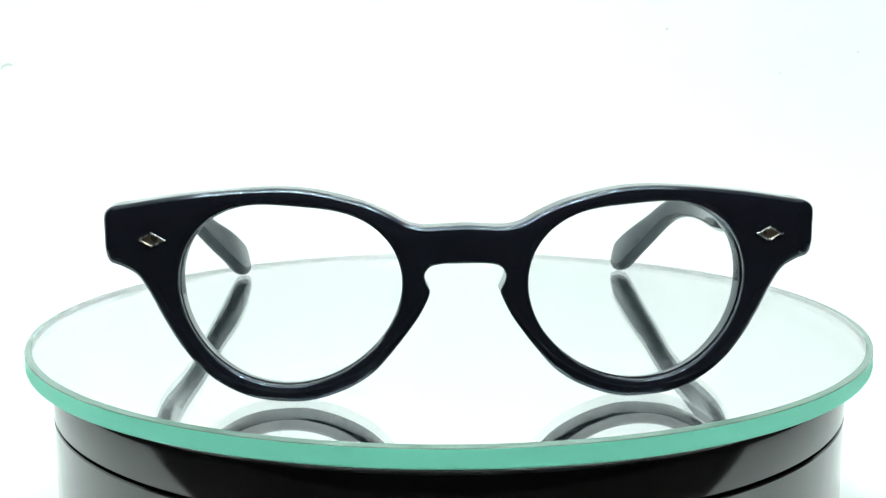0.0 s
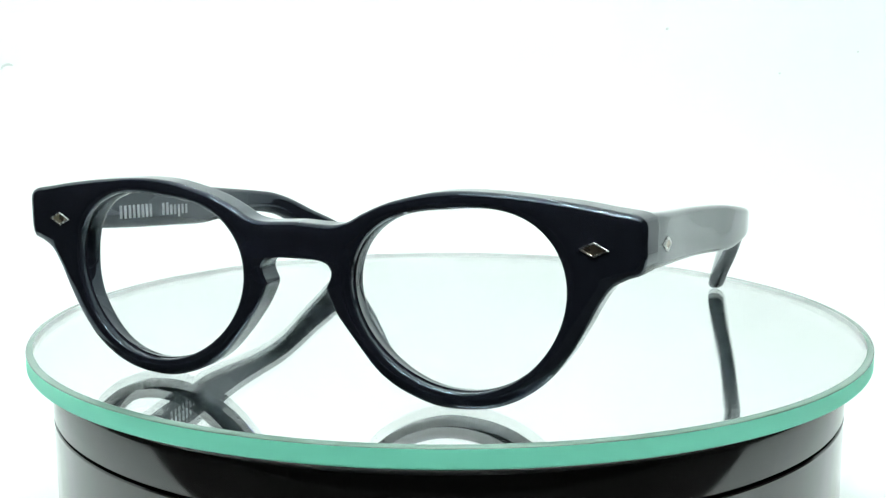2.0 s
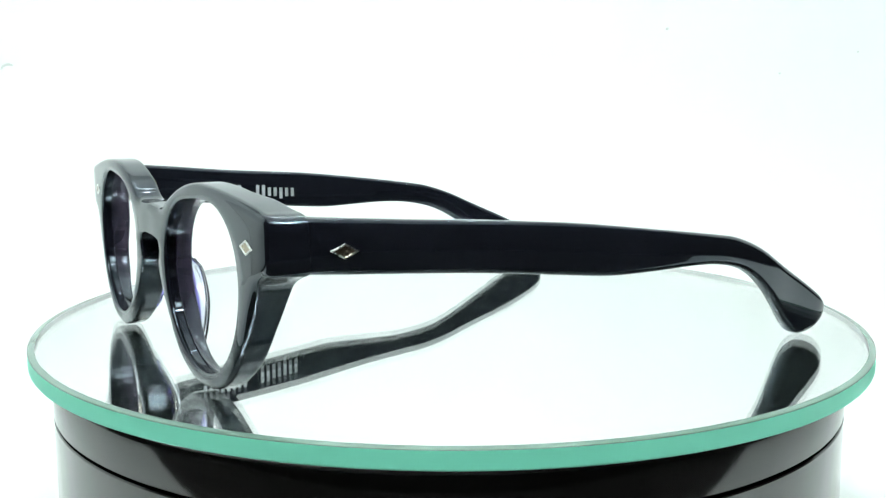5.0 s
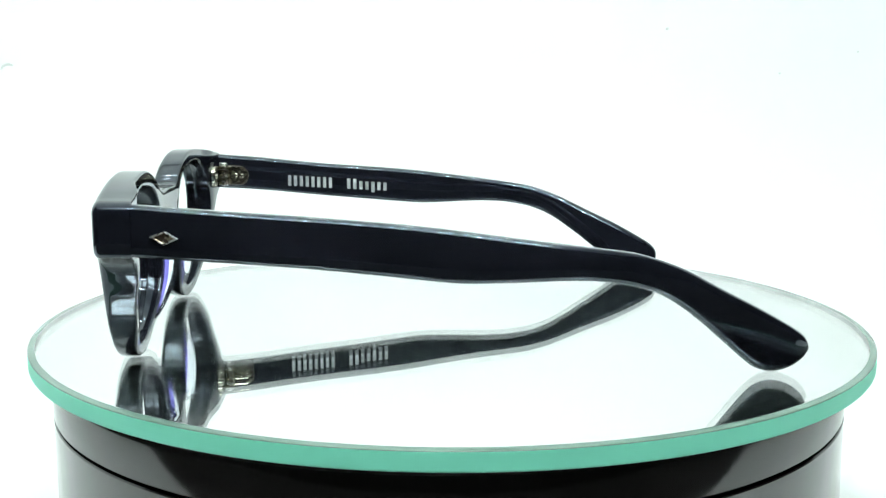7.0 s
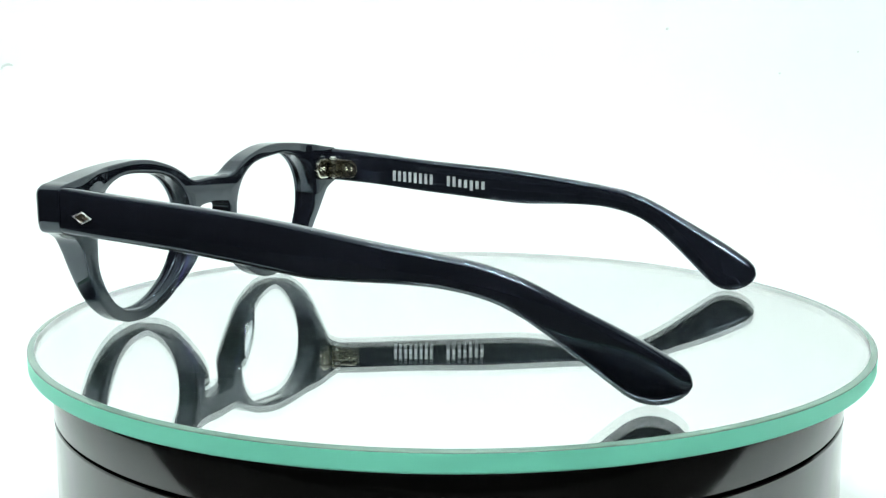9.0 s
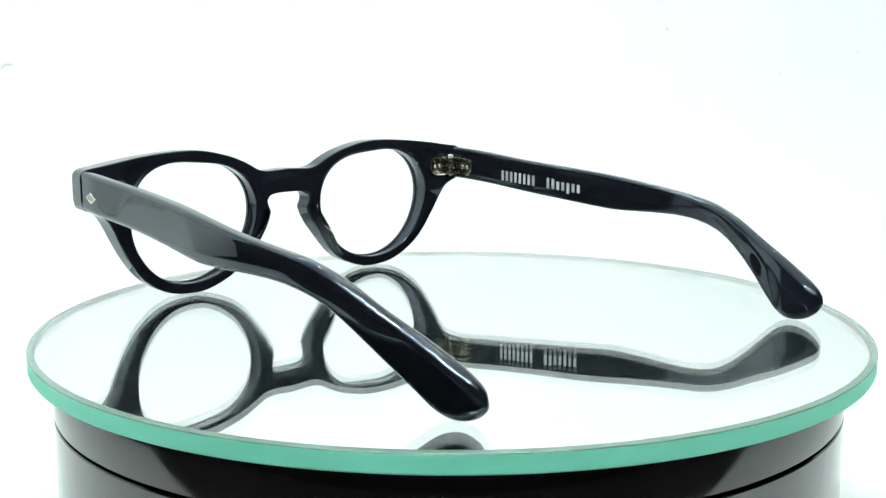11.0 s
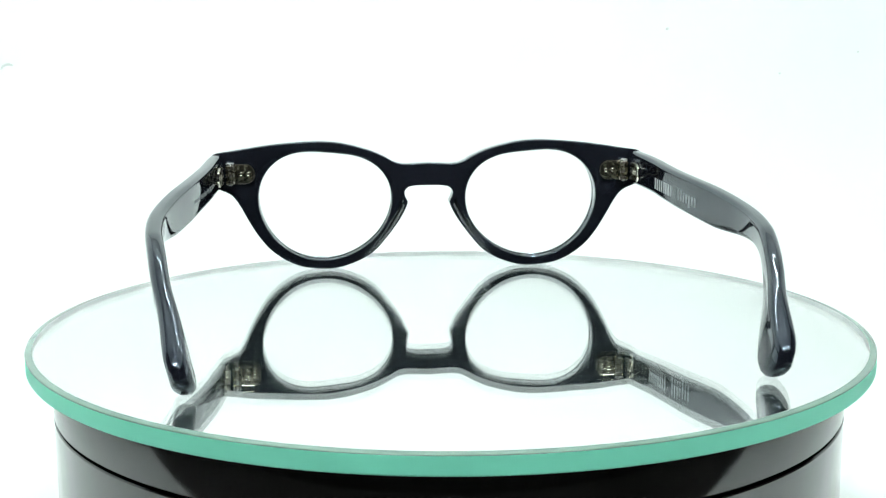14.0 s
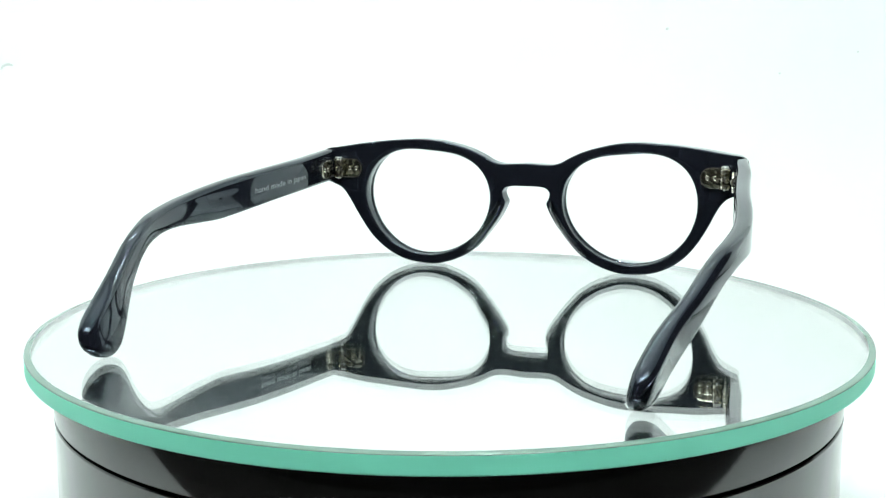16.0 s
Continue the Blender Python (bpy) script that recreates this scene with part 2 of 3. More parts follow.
def build_turntable():
    base = tagged(new("turntable"), "glossy black round motorised turntable base on white sheet", "turntable")
    base.location = (0, 0, FLOOR_Z + 0.001)
    h = -FLOOR_Z - 0.001  # disc top lies at world z = 0
    g = h - 0.0171  # the groove's height
    body = bmesh.new()
    lathe(body, [(0, 0.0), (BASE_R - 0.012, 0.0), (BASE_R - 0.005, 0.003), (BASE_R - 0.0012, 0.010), (BASE_R, 0.018), (BASE_R, g - 0.0007), (BASE_R - 0.0003, g - 0.0004),
                 (BASE_R - 0.0015, g - 0.0003), (BASE_R - 0.003, g - 0.0003), (0, g - 0.0003)])
    part("body", body, GLOSSBLACK, base, "glossy black moulded drum")
    # a near-black ring puts the shade between drum and platter into its colour
    ring = bmesh.new()
    lathe(ring, [(BASE_R - 0.0035, g - 0.0004), (BASE_R - 0.0020, g - 0.0004), (BASE_R - 0.0020, g + 0.0005), (BASE_R - 0.0035, g + 0.0005), (BASE_R - 0.0035, g - 0.0004)])
    part("groove", ring, GAP, base, "near-black ring painting the shade in the gap")
    top = h - DISC_T - 0.0012
    platter = bmesh.new()
    lathe(platter, [(0, g + 0.0003), (BASE_R - 0.0012, g + 0.0003), (BASE_R - 0.0003, g + 0.0004), (BASE_R, g + 0.0007), (BASE_R, top - 0.0022), (BASE_R - 0.0003, top - 0.0012),
                    (BASE_R - 0.0010, top - 0.0005), (BASE_R - 0.0020, top - 0.0002), (BASE_R - 0.0060, top), (0, top)])
    rotor = part("platter", platter, GLOSSBLACK, base, "glossy black rotating top plate")
    # two fine moulded strokes on the drum's side
    for k, a0 in enumerate((-2.345, -2.338)):
        bm = bmesh.new()
        box(bm, BASE_R - 0.0004, BASE_R + 0.00008, -0.00010, 0.00010, g - 0.0085, g - 0.0068 + 0.0002 * k)
        bmesh.ops.transform(bm, matrix=Matrix.Rotation(a0, 4, "Z"), verts=bm.verts)
        part("moulded_stroke", bm, GAP, base, smooth=False)
    return base, rotor


def build_disc():
    b = 0.0017  # width of the polished rim
    R, T = DISC_R, DISC_T
    root = tagged(new("glass_disc"), "round mirrored glass plate with green edge on turntable", "glass plate")
    bm = bmesh.new()
    lathe(bm, [(R - b, 0), (0, 0)], 256)
    part("top_face", bm, GLASS, root, "clear polished glass face", smooth=False, flip=False)
    bm = bmesh.new()
    lathe(bm, [(R - b, 0), (R - 0.0004, -0.00006), (R - 0.0001, -0.00016), (R, -0.00036)], 256)
    part("bevel", bm, ARRIS, root, "grey-green polished bevel", angle=60)
    bm = bmesh.new()
    lathe(bm, [(R, -0.00036), (R, -T + 0.0004), (R - 0.0002, -T + 0.0001), (R - 0.0006, -T)], 256)
    part("ground_edge", bm, EDGE, root, "green ground glass edge", angle=20)
    # added opaque ring; its near-white colour stands in for light inside the glass
    bm = bmesh.new()
    lathe(bm, [(R - b - 0.00005, -0.00005), (R - b + 0.0003, -0.0004), (R - b + 0.0003, -T + 0.0001)], 256)
    part("inner_light_ring", bm, PALE, root, "added pale ring painting the brightness seen inside the edge", angle=60)
    bm = bmesh.new()
    lathe(bm, [(R - 0.0006, -T), (0, -T)], 256)
    part("silvered_back", bm, MIRROR, root, "mirror coating", smooth=False)
    return root


# ---------------------------------------------------------------- eyeglasses
LENS_C = (35.1, 22.2)
# radius of the lens opening, in a few harmonics of the angle from the nose side
LENS_MEAN, LENS_HARMONICS = 20.65, ((-0.23, 0.40), (1.91, -0.11), (0.32, 0.83), (-0.15, 0.04))
OUTLINE = ((0.0, 36.0), (4.0, 35.8), (8.6, 35.7), (11.6, 36.4), (15.1, 38.3), (20.1, 40.5), (25.7, 42.1), (31.2, 43.2), (37.2, 43.6), (45.3, 43.3), (53.3, 42.6),
           (60.4, 41.7), (66.4, 40.7), (70.4, 39.9), (71.65, 38.7), (71.85, 34.8), (71.75, 31.0), (71.0, 29.0), (68.6, 28.0), (65.8, 26.3), (63.4, 22.7), (61.0, 17.9),
           (57.8, 12.3), (53.9, 7.3), (48.8, 3.3), (43.3, 0.9), (37.7, 0.05), (32.2, 0.05), (27.1, 1.3), (22.1, 3.5), (18.3, 6.2), (14.9, 10.0), (11.9, 13.9), (9.3, 17.7),
           (7.5, 21.3), (7.15, 22.7), (8.0, 24.7), (8.2, 26.1), (7.1, 27.6), (4.8, 28.2), (0.0, 28.3))


def lens_radius(a, grow=0.0):
    r = LENS_MEAN + grow
    for k, (c, s) in enumerate(LENS_HARMONICS, 1):
        r += c * math.cos(k * a) + s * math.sin(k * a)
    return r


def lens_point(a, grow=0.0):
    """A point of the lens opening; angle 0 points to the nose, half a turn to the temple."""
    r = lens_radius(a, grow)
    return Vector((LENS_C[0] - r * math.cos(a), LENS_C[1] + r * math.sin(a)))


def front_y(x):
    return -77.0 + 3.0 * (x / 71.5) ** 2


def back_y(x, z=30.0):
    x = abs(x)
    return front_y(x) + 5.0 + 1.6 * smoothstep(0, 14, z) + 1.5 * smoothstep(50, 61, x) * smoothstep(12, 26, z)


def build_front(parent):
    line = spline(OUTLINE, 7)
    n = len(line)
    normal = []
    for i in range(n):
        if i in (0, n - 1):
            normal.append(Vector((0, -1)) if i == 0 else Vector((0, 1)))
            continue
        d = (line[i + 1] - line[i - 1]).normalized()
        normal.append(Vector((d.y, -d.x)))
    cut = [Vector((0, 36.0 - 7.6 * k / 6)) for k in range(5, 0, -1)]  # joint with the mirrored half
    ring = [(p, m, 1.0) for p, m in zip(line, normal)] + [(p, Vector((0, 0)), 0.0) for p in cut]
    angle, last = [], None
    for p, m, k in ring:
        a = math.atan2(p.y - LENS_C[1], LENS_C[0] - p.x)
        if last is not None:
            while a - last > math.pi:
                a -= 2 * math.pi
            while a - last < -math.pi:
                a += 2 * math.pi
        angle.append(a)
        last = a
    # keep the matching of outline to opening from folding back
    sgn = 1 if angle[len(line) // 2] > angle[0] else -1
    total = len(angle)
    for i in range(1, total):
        if sgn * (angle[i] - angle[i - 1]) < 0.004:
            angle[i] = angle[i - 1] + sgn * 0.004
    span = angle[0] + sgn * 2 * math.pi - angle[-1] - sgn * 0.004
    if sgn * span < 0:
        scale = (2 * math.pi - 0.004) / abs(angle[-1] - angle[0])
        angle = [angle[0] + (a - angle[0]) * scale for a in angle]
    bm = bmesh.new()
    rh = 0.6
    columns = []
    for (p, m, k), a in zip(ring, angle):
        hole = lens_point(a, -0.25)
        out = (hole - Vector(LENS_C)).normalized()
        ro = 1.3 - 0.6 * (1 - smoothstep(9.0, 14.0, p.x)) * (1 - smoothstep(28.6, 32.0, p.y))  # crisper round the keyhole
        ro += 0.25 * smoothstep(46.0, 62.0, p.x) * smoothstep(25.0, 30.0, p.y)  # rounder at the end pieces
        rb = 0.55 - 0.3 * smoothstep(64.0, 69.0, p.x)
        col = []

        def add(q, y):
            # the end pieces widen backwards, in line with the arms
            widen = 0.12 * (y - front_y(q.x)) * smoothstep(63.0, 70.0, q.x)
            col.append(bm.verts.new(((q.x + widen) * MM, y * MM, q.y * MM)))

        for s in range(5):  # outer edge, side to front
            al = math.pi / 2 * s / 4
            q = p + m * (ro * (1 - math.cos(al)) * k)
            add(q, front_y(q.x) + ro * (1 - math.sin(al)))
        q0, q1 = p + m * (ro * k), hole + out * rh
        for u in (0.25, 0.5, 0.75):
            q = q0.lerp(q1, u)
            add(q, front_y(q.x) - 0.10 * math.sin(math.pi * u))
        for s in range(4):  # opening, front to wall
            al = math.pi / 2 * s / 3
            q = hole + out * (rh * (1 - math.sin(al)))
            add(q, front_y(q.x) + rh * (1 - math.cos(al)))
        y1 = front_y(hole.x)
        add(hole, y1 + 1.4)  # lens seat: a small lip and groove
        add(hole + out * 0.35, y1 + 1.6)
        add(hole + out * 0.35, y1 + 2.6)
        add(hole, y1 + 2.8)
        hole = hole + Vector((-0.1, -0.25))  # the tunnel leans a little downwards
        add(hole, y1 + 3.1)
        add(hole, back_y(hole.x, hole.y) - rh - 0.3)
        for s in range(4):
            al = math.pi / 2 * s / 3
            q = hole + out * (rh * (1 - math.cos(al)))
            add(q, back_y(q.x, q.y) - rh * (1 - math.sin(al)))
        q0, q1 = p + m * (rb * k), hole + out * rh
        for u in (0.75, 0.5, 0.25):
            q = q0.lerp(q1, u)
            add(q, back_y(q.x, q.y))
        for s in range(5):
            al = math.pi / 2 * s / 4
            q = p + m * (rb * (1 - math.cos(math.pi / 2 - al)) * k)
            add(q, back_y(q.x, q.y) - rb * (1 - math.cos(al)))
        add(p, back_y(p.x, p.y) - rb - 0.35)
        add(p, front_y(p.x) + ro + 0.35)
        columns.append(col)
    rows = len(columns[0])
    for i in range(total):
        a, b = columns[i], columns[(i + 1) % total]
        for r in range(rows):
            s = (r + 1) % rows
            vs = (a[r], b[r], b[s], a[s])
            if all(abs(v.co.x) < 1e-7 for v in vs):
                continue
            bm.faces.new(vs)
    mirror = bmesh.ops.duplicate(bm, geom=bm.verts[:] + bm.edges[:] + bm.faces[:])["geom"]
    for v in mirror:
        if isinstance(v, bmesh.types.BMVert):
            v.co.x = -v.co.x
    bmesh.ops.remove_doubles(bm, verts=bm.verts, dist=2e-6)
    return part("front_frame", bm, ACETATE, parent, "glossy dark navy acetate front with keyhole bridge", angle=50)


def build_lens(parent, side):
    bm = bmesh.new()
    steps, rings = 96, 6
    sheets = []
    for y_off in (0.0, 1.2):
        mid = bm.verts.new((side * LENS_C[0] * MM, (front_y(LENS_C[0]) + 1.5 - 0.7 + y_off) * MM, LENS_C[1] * MM))
        loops = []
        for k in range(1, rings + 1):
            u = k / rings
            loop = []
            for i in range(steps):
                a = 2 * math.pi * i / steps
                q = Vector(LENS_C).lerp(lens_point(a, 0.3), u)
                y = front_y(q.x) + 1.5 - 0.7 * (1 - u * u) + y_off
                loop.append(bm.verts.new((side * q.x * MM, y * MM, q.y * MM)))
            loops.append(loop)
        for i in range(steps):
            j = (i + 1) % steps
            bm.faces.new((mid, loops[0][i], loops[0][j]))
            for k in range(rings - 1):
                bm.faces.new((loops[k][i], loops[k][j], loops[k + 1][j], loops[k + 1][i]))
        sheets.append(loops[-1])
    for i in range(steps):
        j = (i + 1) % steps
        bm.faces.new((sheets[0][i], sheets[0][j], sheets[1][j], sheets[1][i]))
    ob = part("lens", bm, LENS, parent, "clear coated lens", angle=50)
    ob.visible_shadow = False
    return ob


def build_nose_pad(parent, side):
    """A crest that rises backwards from the inner rim beside the keyhole."""
    line = spline(((8.5, 23.6), (8.2, 21.6), (9.9, 17.7), (12.3, 13.9), (15.3, 10.0), (18.9, 6.2), (22.6, 3.9)), 6)
    bm = bmesh.new()
    cols = []
    n = len(line)
    for i, p in enumerate(line):
        u = i / (n - 1)
        d = (line[min(i + 1, n - 1)] - line[max(i - 1, 0)]).normalized()
        m = Vector((-d.y, d.x))
        if m.x < 0:
            m = -m
        h = 3.8 * (math.sin(math.pi * min(1, u * 0.92 + 0.10)) ** 0.75) * (1 - 0.25 * u)
        w = 2.6 * (0.45 + 0.55 * math.sin(math.pi * (0.12 + 0.8 * u)))
        flare = 0.30 * h
        yb = back_y(p.x, p.y) - 0.8
        sec = []
        for s in range(9):
            al = math.pi * s / 8
            lift = math.sin(al) ** 0.8 * (h + 0.8)
            across = w / 2 * (1 - math.cos(al) * (1 - 0.35 * math.sin(al)))
            q = p + m * (across * 0.85 + flare * math.sin(al) ** 2)
            sec.append(bm.verts.new((side * q.x * MM, (yb + lift) * MM, q.y * MM)))
        cols.append(sec)
    for a, b in zip(cols, cols[1:]):
        for k in range(8):
            bm.faces.new((a[k], b[k], b[k + 1], a[k + 1])).material_index = 1 if k == 0 else 0
        bm.faces.new((a[8], b[8], b[0], a[0]))
    bm.faces.new(cols[0])
    bm.faces.new(cols[-1][::-1])
    ob = part("nose_pad", bm, CLEAR, parent, "clear glossy acetate nose pad with a blue layer at its root", angle=60)
    ob.data.materials.append(BLUE)
    return ob


OUTER_X = spline(((-66.3, 72.5), (-60, 73.05), (-40, 73.8), (-16, 75.7), (3, 77.8), (19, 78.6), (32, 77.5), (45, 75.0), (55, 72.9), (65, 70.1), (81, 66.4)), 8)
TOP_Z = spline(((-66.3, 39.8), (-45, 38.1), (-25, 36.7), (-6, 35.1), (5, 33.8), (14, 32.6), (23, 31.4), (32, 30.1), (38, 29.1), (42, 28.0), (46, 26.6), (50, 24.9),
                (59, 20.1), (69, 14.8), (76, 10.8), (79, 8.8), (80.3, 7.2), (80.8, 5.3)), 8)
LOW_Z = spline(((-66.3, 28.9), (-45, 27.4), (-30, 26.3), (-18, 25.2), (-6, 24.0), (2, 23.4), (10, 23.5), (23, 23.8), (31, 23.4), (38, 22.1), (43, 20.4), (48, 17.6),
                (54, 13.1), (59.4, 8.5), (64.4, 4.2), (68.3, 1.2), (71.5, 0.1), (74, 0.1), (77.5, 1.2), (79.8, 3.0), (80.8, 4.9)), 8)
TEMPLE_T = 4.3


def left_out(y):
    return 1.5 * smoothstep(-66, -44, y) - 0.9 * smoothstep(40, 70, y)


def left_drop(y):
    return 0.9 * smoothstep(-60, -25, y) * (1 - smoothstep(48, 70, y))


def temple_inner(y, side=1):
    return along(OUTER_X, y) - TEMPLE_T + (left_out(y) if side < 0 else 0.0)


def build_temple(parent, side):
    bm = bmesh.new()
    ys = [-66.2] + [-66.0 + 0.35 * k for k in range(3)] + list(np.linspace(-64, 34, 60)) + list(np.linspace(35.5, 74, 34)) + [75, 76, 77, 77.9, 78.7, 79.4, 79.9, 80.3, 80.55, 80.72]
    loops = []
    for y in ys:
        xo, zt, zl = along(OUTER_X, y), along(TOP_Z, y), along(LOW_Z, y)
        if side < 0:  # this arm is set a little lower and wider
            xo, zt, zl = xo + left_out(y), zt - left_drop(y), zl - left_drop(y)
        t = TEMPLE_T * (1 + 0.18 * smoothstep(55, 75, y)) * math.sqrt(max(0.05, 1 - max(0.0, (y - 75.6) / 5.2) ** 2))
        xo -= (TEMPLE_T - t) * 0.5
        hx, hz = t / 2, max((zt - zl) / 2, 0.15)
        cx, cz = xo - hx, (zt + zl) / 2
        r = min(1.45 + 0.7 * smoothstep(25, 60, y) - (0.5 if y < -66.1 else 0.0), hx * 0.98, hz * 0.98)
        if y < -66.1:
            hx, hz = hx - 0.2, hz - 0.2
        loop = []
        for qx, qz, a0 in ((1, 1, 0), (-1, 1, 90), (-1, -1, 180), (1, -1, 270)):
            for s in range(6):
                a = radians(a0 + 90 * s / 5)
                z = cz + qz * (hz - r) + r * math.sin(a)
                twist = 0.22 * smoothstep(38, 70, y) * (zt - z)  # the tip leans inwards
                loop.append(bm.verts.new((side * (cx - twist + qx * (hx - r) + r * math.cos(a)) * MM, y * MM, z * MM)))
        loops.append(loop)
    for a, b in zip(loops, loops[1:]):
        for i in range(len(a)):
            j = (i + 1) % len(a)
            bm.faces.new((a[i], a[j], b[j], b[i]))
    bm.faces.new(loops[0])
    bm.faces.new(loops[-1][::-1])
    return part("temple", bm, ACETATE, parent, "glossy dark navy acetate temple arm, open", angle=50)


def diamond(bm, m, w=6.0, h=3.1):
    """A polished lozenge with a chamfered edge, lying in the local xy plane and facing +z."""
    rows = ((1.0, -0.6), (1.0, 0.12), (0.90, 0.36), (0.78, 0.36), (0.70, 0.14))
    rings = []
    for f, z in rows:
        pts = ((w / 2 * f, 0), (0, h / 2 * f), (-w / 2 * f, 0), (0, -h / 2 * f))
        rings.append([bm.verts.new(m @ Vector((x * MM, y * MM, z * MM))) for x, y in pts])
    for a, b in zip(rings, rings[1:]):
        for i in range(4):
            bm.faces.new((a[i], a[(i + 1) % 4], b[(i + 1) % 4], b[i]))
    bm.faces.new(rings[-1])
    bm.faces.new(rings[0][::-1])


def inset(bm, m, w=6.0 * 0.69, h=3.1 * 0.69):
    """Flat lozenge let into a rivet's middle; its warm tone paints a reflection."""
    pts = ((w / 2, 0), (0, h / 2), (-w / 2, 0), (0, -h / 2))
    low, top = [[bm.verts.new(m @ Vector((x * MM, y * MM, z * MM))) for x, y in pts] for z in (0.06, 0.16)]
    for i in range(4):
        j = (i + 1) % 4
        bm.faces.new((low[i], low[j], top[j], top[i]))
    bm.faces.new(top)
    bm.faces.new(low[::-1])


def frame_matrix(origin, xdir, zdir):
    z = Vector(zdir).normalized()
    x = (Vector(xdir) - Vector(xdir).dot(z) * z).normalized()
    y = z.cross(x)
    return Matrix(((x.x, y.x, z.x, origin[0]), (x.y, y.y, z.y, origin[1]), (x.z, y.z, z.z, origin[2]), (0, 0, 0, 1)))


def build_rivets(front, temple, side):
    x = 62.4
    slope = 2 * 3.0 * x / 71.5 ** 2
    m = frame_matrix((side * x * MM, front_y(x) * MM, 33.5 * MM), (1, side * slope, -0.02), (side * slope, -1, 0))
    bm = bmesh.new()
    diamond(bm, m)
    rivet = part("rivet", bm, SILVER, front, "polished silver diamond-shaped rivet", smooth=False)
    bm = bmesh.new()
    inset(bm, m)
    part("inset", bm, WARM, rivet, "metal middle in a warm tone painted as reflection", smooth=False)
    y = -59.2
    dx = (along(OUTER_X, y + 2) - along(OUTER_X, y - 2)) / 4
    m = frame_matrix((side * along(OUTER_X, y) * MM, y * MM, 33.1 * MM), (side * dx, 1, -0.07), (side, -dx, 0))
    bm = bmesh.new()
    diamond(bm, m)
    rivet = part("rivet", bm, SILVER, temple, "polished silver diamond-shaped rivet", smooth=False)
    bm = bmesh.new()
    inset(bm, m)
    part("inset", bm, WARM, rivet, "metal middle in a warm tone painted as reflection", smooth=False)


def rounded_plate(bm, m, w0, w1, h, t):
    """A thin plate from w0 to w1 along local x, rounded at w1, lying on the local xy plane."""
    r = h / 2 * 0.92
    pts = [(w0, -h / 2), (w1 - r, -h / 2)]
    pts += [(w1 - r + r * math.sin(a), -r * math.cos(a) * (h / 2 / r)) for a in [math.pi * k / 12 for k in range(1, 12)]]
    pts += [(w1 - r, h / 2), (w0, h / 2)]
    low = [bm.verts.new(m @ Vector((x * MM, y * MM, -0.3 * MM))) for x, y in pts]
    mid = [bm.verts.new(m @ Vector((x * MM, y * MM, (t - 0.12) * MM))) for x, y in pts]
    cx = (w0 + w1) / 2
    top = [bm.verts.new(m @ Vector(((cx + (x - cx) * 0.92) * MM, y * 0.90 * MM, t * MM))) for x, y in pts]
    for a, b in ((low, mid), (mid, top)):
        for i in range(len(a)):
            j = (i + 1) % len(a)
            bm.faces.new((a[i], a[j], b[j], b[i])).material_index = 1
    bm.faces.new(top)
    bm.faces.new(low[::-1])


def dome(bm, m, x, y, r, z0):
    rings = []
    for k in range(4):
        a = math.pi / 2 * k / 4
        rings.append([bm.verts.new(m @ Vector(((x + r * math.cos(a) * math.cos(b)) * MM, (y + r * math.cos(a) * math.sin(b)) * MM, (z0 + 0.6 * r * math.sin(a)) * MM)))
                      for b in [2 * math.pi * i / 12 for i in range(12)]])
    tip = bm.verts.new(m @ Vector((x * MM, y * MM, (z0 + 0.6 * r) * MM)))
    for a, b in zip(rings, rings[1:]):
        for i in range(12):
            bm.faces.new((a[i], a[(i + 1) % 12], b[(i + 1) % 12], b[i]))
    for i in range(12):
        bm.faces.new((rings[-1][i], rings[-1][(i + 1) % 12], tip))


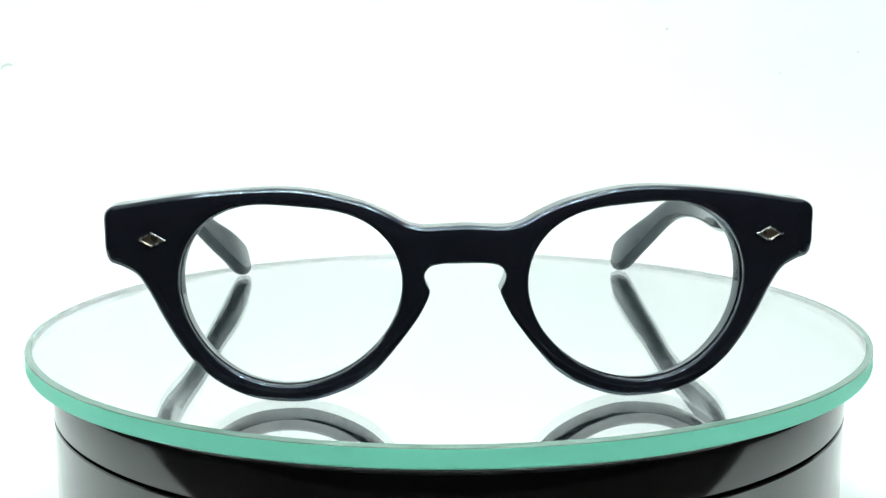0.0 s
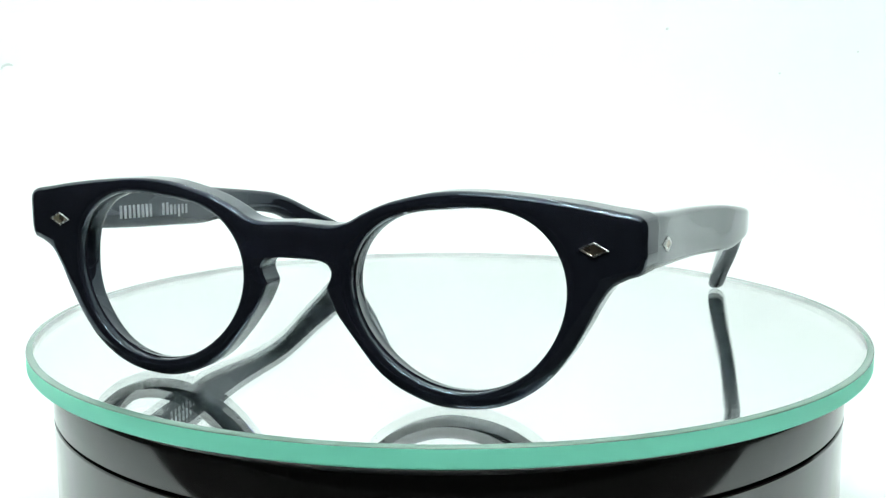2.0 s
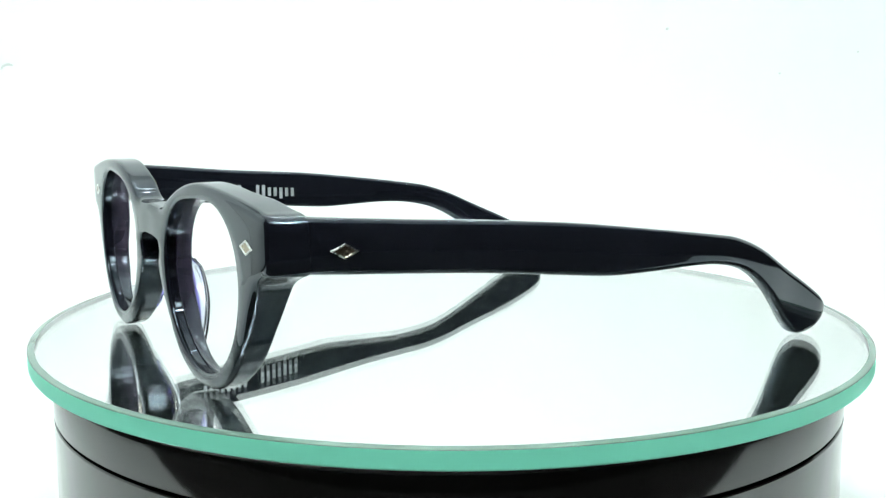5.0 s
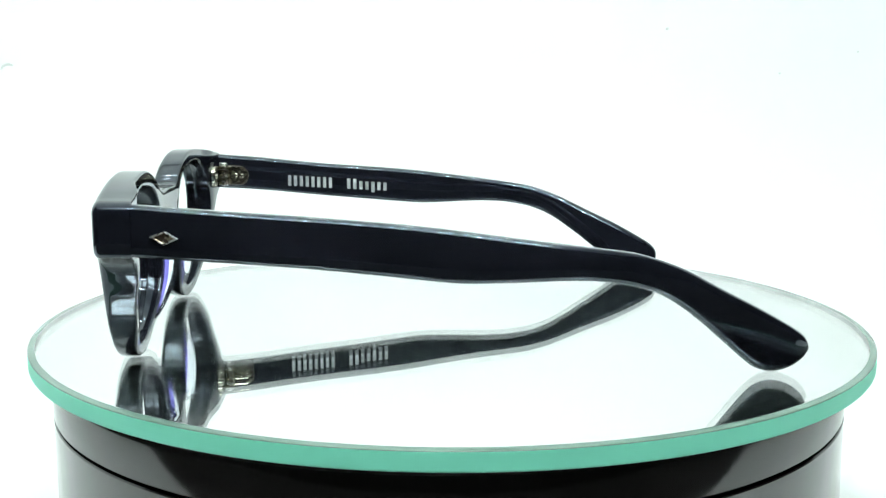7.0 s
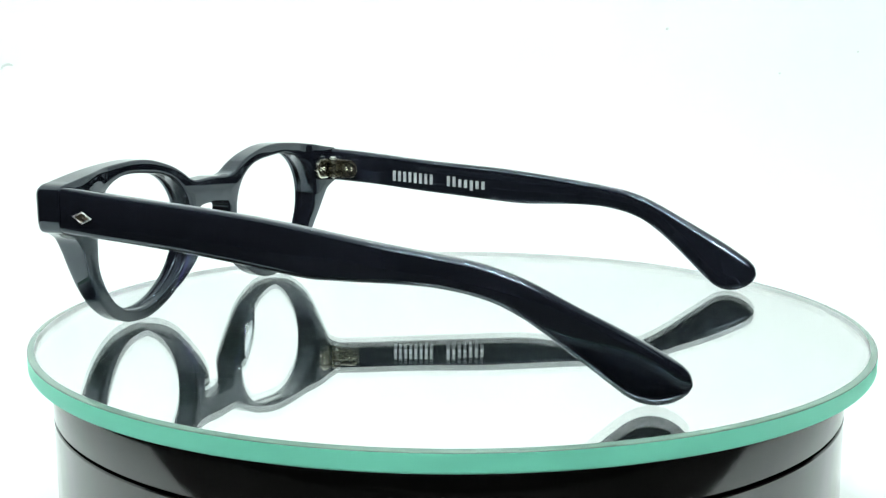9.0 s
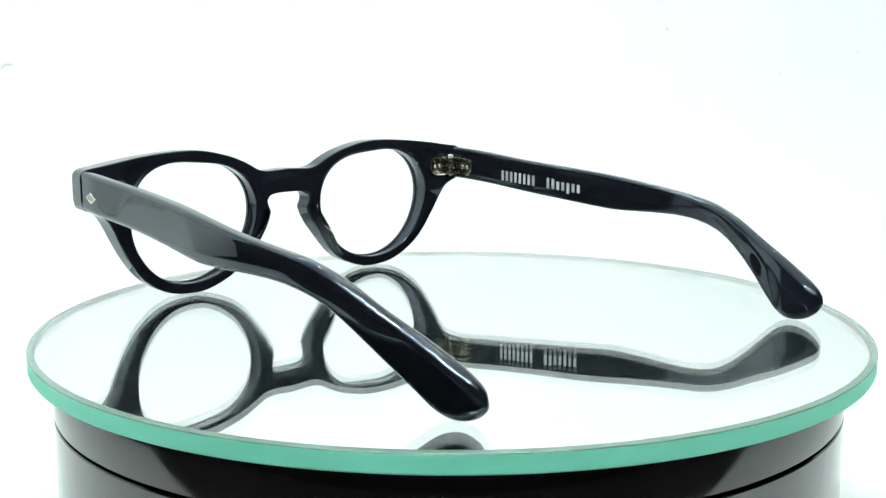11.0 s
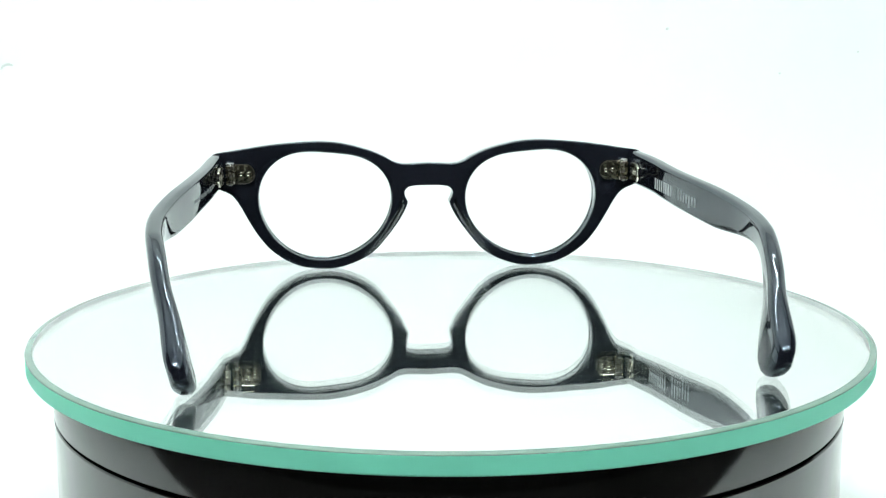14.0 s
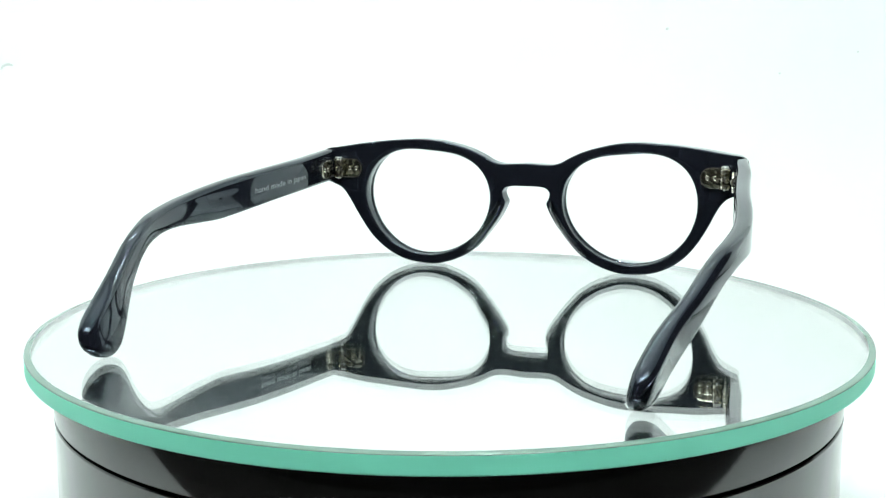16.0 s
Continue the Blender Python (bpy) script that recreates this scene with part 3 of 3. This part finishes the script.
def build_hinge(front, temple, side):
    zc = 33.3
    # leaf on the back of the end piece, running towards the nose
    m = frame_matrix((side * 65.6 * MM, back_y(62) * MM, zc * MM), (-side, 0, 0), (0, 1, 0))
    bm = bmesh.new()
    rounded_plate(bm, m, 0.0, 7.6, 6.6, 0.8)
    leaf = part("hinge_leaf", bm, BRASS, front, "antique brass hinge leaf with brighter metal edges", angle=20)
    leaf.data.materials.append(PIN)
    for k in (3.0, 5.4):
        bm = bmesh.new()
        dome(bm, m, k, 0.0, 0.75, 0.8)
        part("pin", bm, PIN, leaf, "bright round pin head")
    # leaf on the inside of the temple, running backwards
    y0 = -64.7
    dx = (temple_inner(-54) - temple_inner(-64)) / 10
    m2 = frame_matrix((side * temple_inner(y0) * MM, y0 * MM, (zc - 0.1) * MM), (side * dx, 1, -0.06), (-side, dx, 0))
    bm = bmesh.new()
    rounded_plate(bm, m2, 0.3, 8.6, 6.4, 0.35)
    leaf2 = part("hinge_leaf", bm, BRASS, temple, "antique brass hinge leaf with brighter metal edges", angle=20)
    leaf2.data.materials.append(PIN)
    for k in (4.4, 6.4):
        bm = bmesh.new()
        dome(bm, m2, k, 0.0, 0.75, 0.35)
        part("pin", bm, PIN, leaf2, "bright round pin head")
    # interleaved barrel rings and the screw through them
    kx, ky = 65.9, back_y(66) + 2.2
    for k in range(5):
        z = zc - 3.2 + 1.28 * k
        bm = bmesh.new()
        base = [(0.6, 0.0), (1.45, 0.0), (1.6, 0.12), (1.6, 1.04), (1.45, 1.16), (0.6, 1.16), (0.6, 0.0)]
        lathe(bm, [(r * MM, q * MM) for r, q in base], 20)
        bmesh.ops.transform(bm, matrix=Matrix.Translation((side * kx * MM, ky * MM, z * MM)), verts=bm.verts)
        part("barrel_ring", bm, BRASS if k % 2 else PIN, front if k % 2 == 0 else temple)
    bm = bmesh.new()
    lathe(bm, [(0, -3.6 * MM), (0.55 * MM, -3.6 * MM), (0.55 * MM, 3.3 * MM), (1.35 * MM, 3.3 * MM), (1.35 * MM, 3.7 * MM), (1.0 * MM, 4.0 * MM), (0, 4.0 * MM)], 18)
    bmesh.ops.transform(bm, matrix=Matrix.Translation((side * kx * MM, ky * MM, zc * MM)), verts=bm.verts)
    part("screw", bm, SILVER, front, "small steel hinge screw")


def on_inner(side, y, z, lift=0.05):
    return Vector((side * (temple_inner(y, side) - lift) * MM, y * MM, z * MM))


def print_bars(temple, side):
    """Two printed marks that stand for names, as plain upright blocks."""
    def base_z(y):
        return 30.9 + (y + 43.4) * (28.5 - 30.9) / 33.6
    for y0, y1, count, h0, h1 in ((-43.4, -28.0, 8, -1.7, 1.75), (-23.8, -9.6, 7, -1.6, 1.1)):
        step = (y1 - y0) / count
        for k in range(count):
            bm = bmesh.new()
            a, b = y0 + step * k, y0 + step * (k + 0.54)
            extra = 0.7 if count == 7 and k in (0, 1) else 0.0
            drop = 0.8 if count == 7 and k == 4 else 0.0
            low, high = h0 - drop, h1 + extra
            vs = [bm.verts.new(on_inner(side, y, base_z(y) + z)) for y, z in ((a, low), (b, low), (b, high), (a, high))]
            vs2 = [bm.verts.new(on_inner(side, y, base_z(y) + z, -0.2)) for y, z in ((a, low), (b, low), (b, high), (a, high))]
            for i in range(4):
                j = (i + 1) % 4
                bm.faces.new((vs[i], vs[j], vs2[j], vs2[i]))
            bm.faces.new(vs)
            bm.faces.new(vs2[::-1])
            part("printed_block", bm, INK, temple, smooth=False)


def print_words(temple, side, words, y0, y1, z0, z1, height):
    """Printed words that follow the bowed inner face, read from outside the far arm."""
    data = bpy.data.curves.new("printed_words", "FONT")
    data.body, data.size, data.extrude = words, 1.0, 0.0
    data.resolution_u = 3
    tmp = new("printed_words_tmp", data)
    me = bpy.data.meshes.new_from_object(tmp)
    bpy.data.objects.remove(tmp)
    xs = [v.co.x for v in me.vertices]
    lo, hi = min(xs), max(xs)
    for v in me.vertices:
        u = (v.co.x - lo) / (hi - lo)
        y = y0 + (y1 - y0) * u
        z = z0 + (z1 - z0) * u + (v.co.y - 0.3) * height
        v.co = on_inner(side, y, z, 0.06)
    me.materials.append(INK)
    me.name = "printed_words"
    ob = new("printed_words", me)
    ob.parent = temple
    tagged(ob, "fine silver printed words")


def build_glasses():
    root = tagged(new("eyeglasses"), "dark navy acetate eyeglasses with silver diamond rivets", "eyeglasses")
    front = build_front(root)
    for side in (-1, 1):
        build_lens(root, side)
        build_nose_pad(root, side)
        arm = build_temple(root, side)
        build_rivets(front, arm, side)
        build_hinge(front, arm, side)
        if side < 0:
            print_bars(arm, side)
        else:
            print_words(arm, side, "hand made in japan", WORDS[0], WORDS[1], WORDS[2], WORDS[3], 2.6)
    return root


WORDS = (-15.0, -45.0, 30.2, 32.0)
turntable, platter = build_turntable()
disc = build_disc()
glasses = build_glasses()

# ---------------------------------------------------------------- what moves
TURN_START, TURN_RATE = 3.2, -12.677
OFF_CENTRE = Matrix.Translation((-0.00019, 0.00063, 0))  # the plate lies a little off the axis
LEAN = pose(0, 0, 0, -0.22, 0.01, 0)


def motions():
    times = [float(t) for t in range(17)]
    spin = [(t, pose(0, 0, 0, 0, 0, TURN_START + TURN_RATE * t)) for t in times]
    walk(platter, spin)
    walk(disc, [(t, pose(0.0002, 0, 0) @ m @ LEAN @ OFF_CENTRE) for t, m in spin])
    walk(glasses, [(t, m @ LEAN @ Matrix.Translation((CX, CY, 0.00014))) for t, m in spin])


motions()
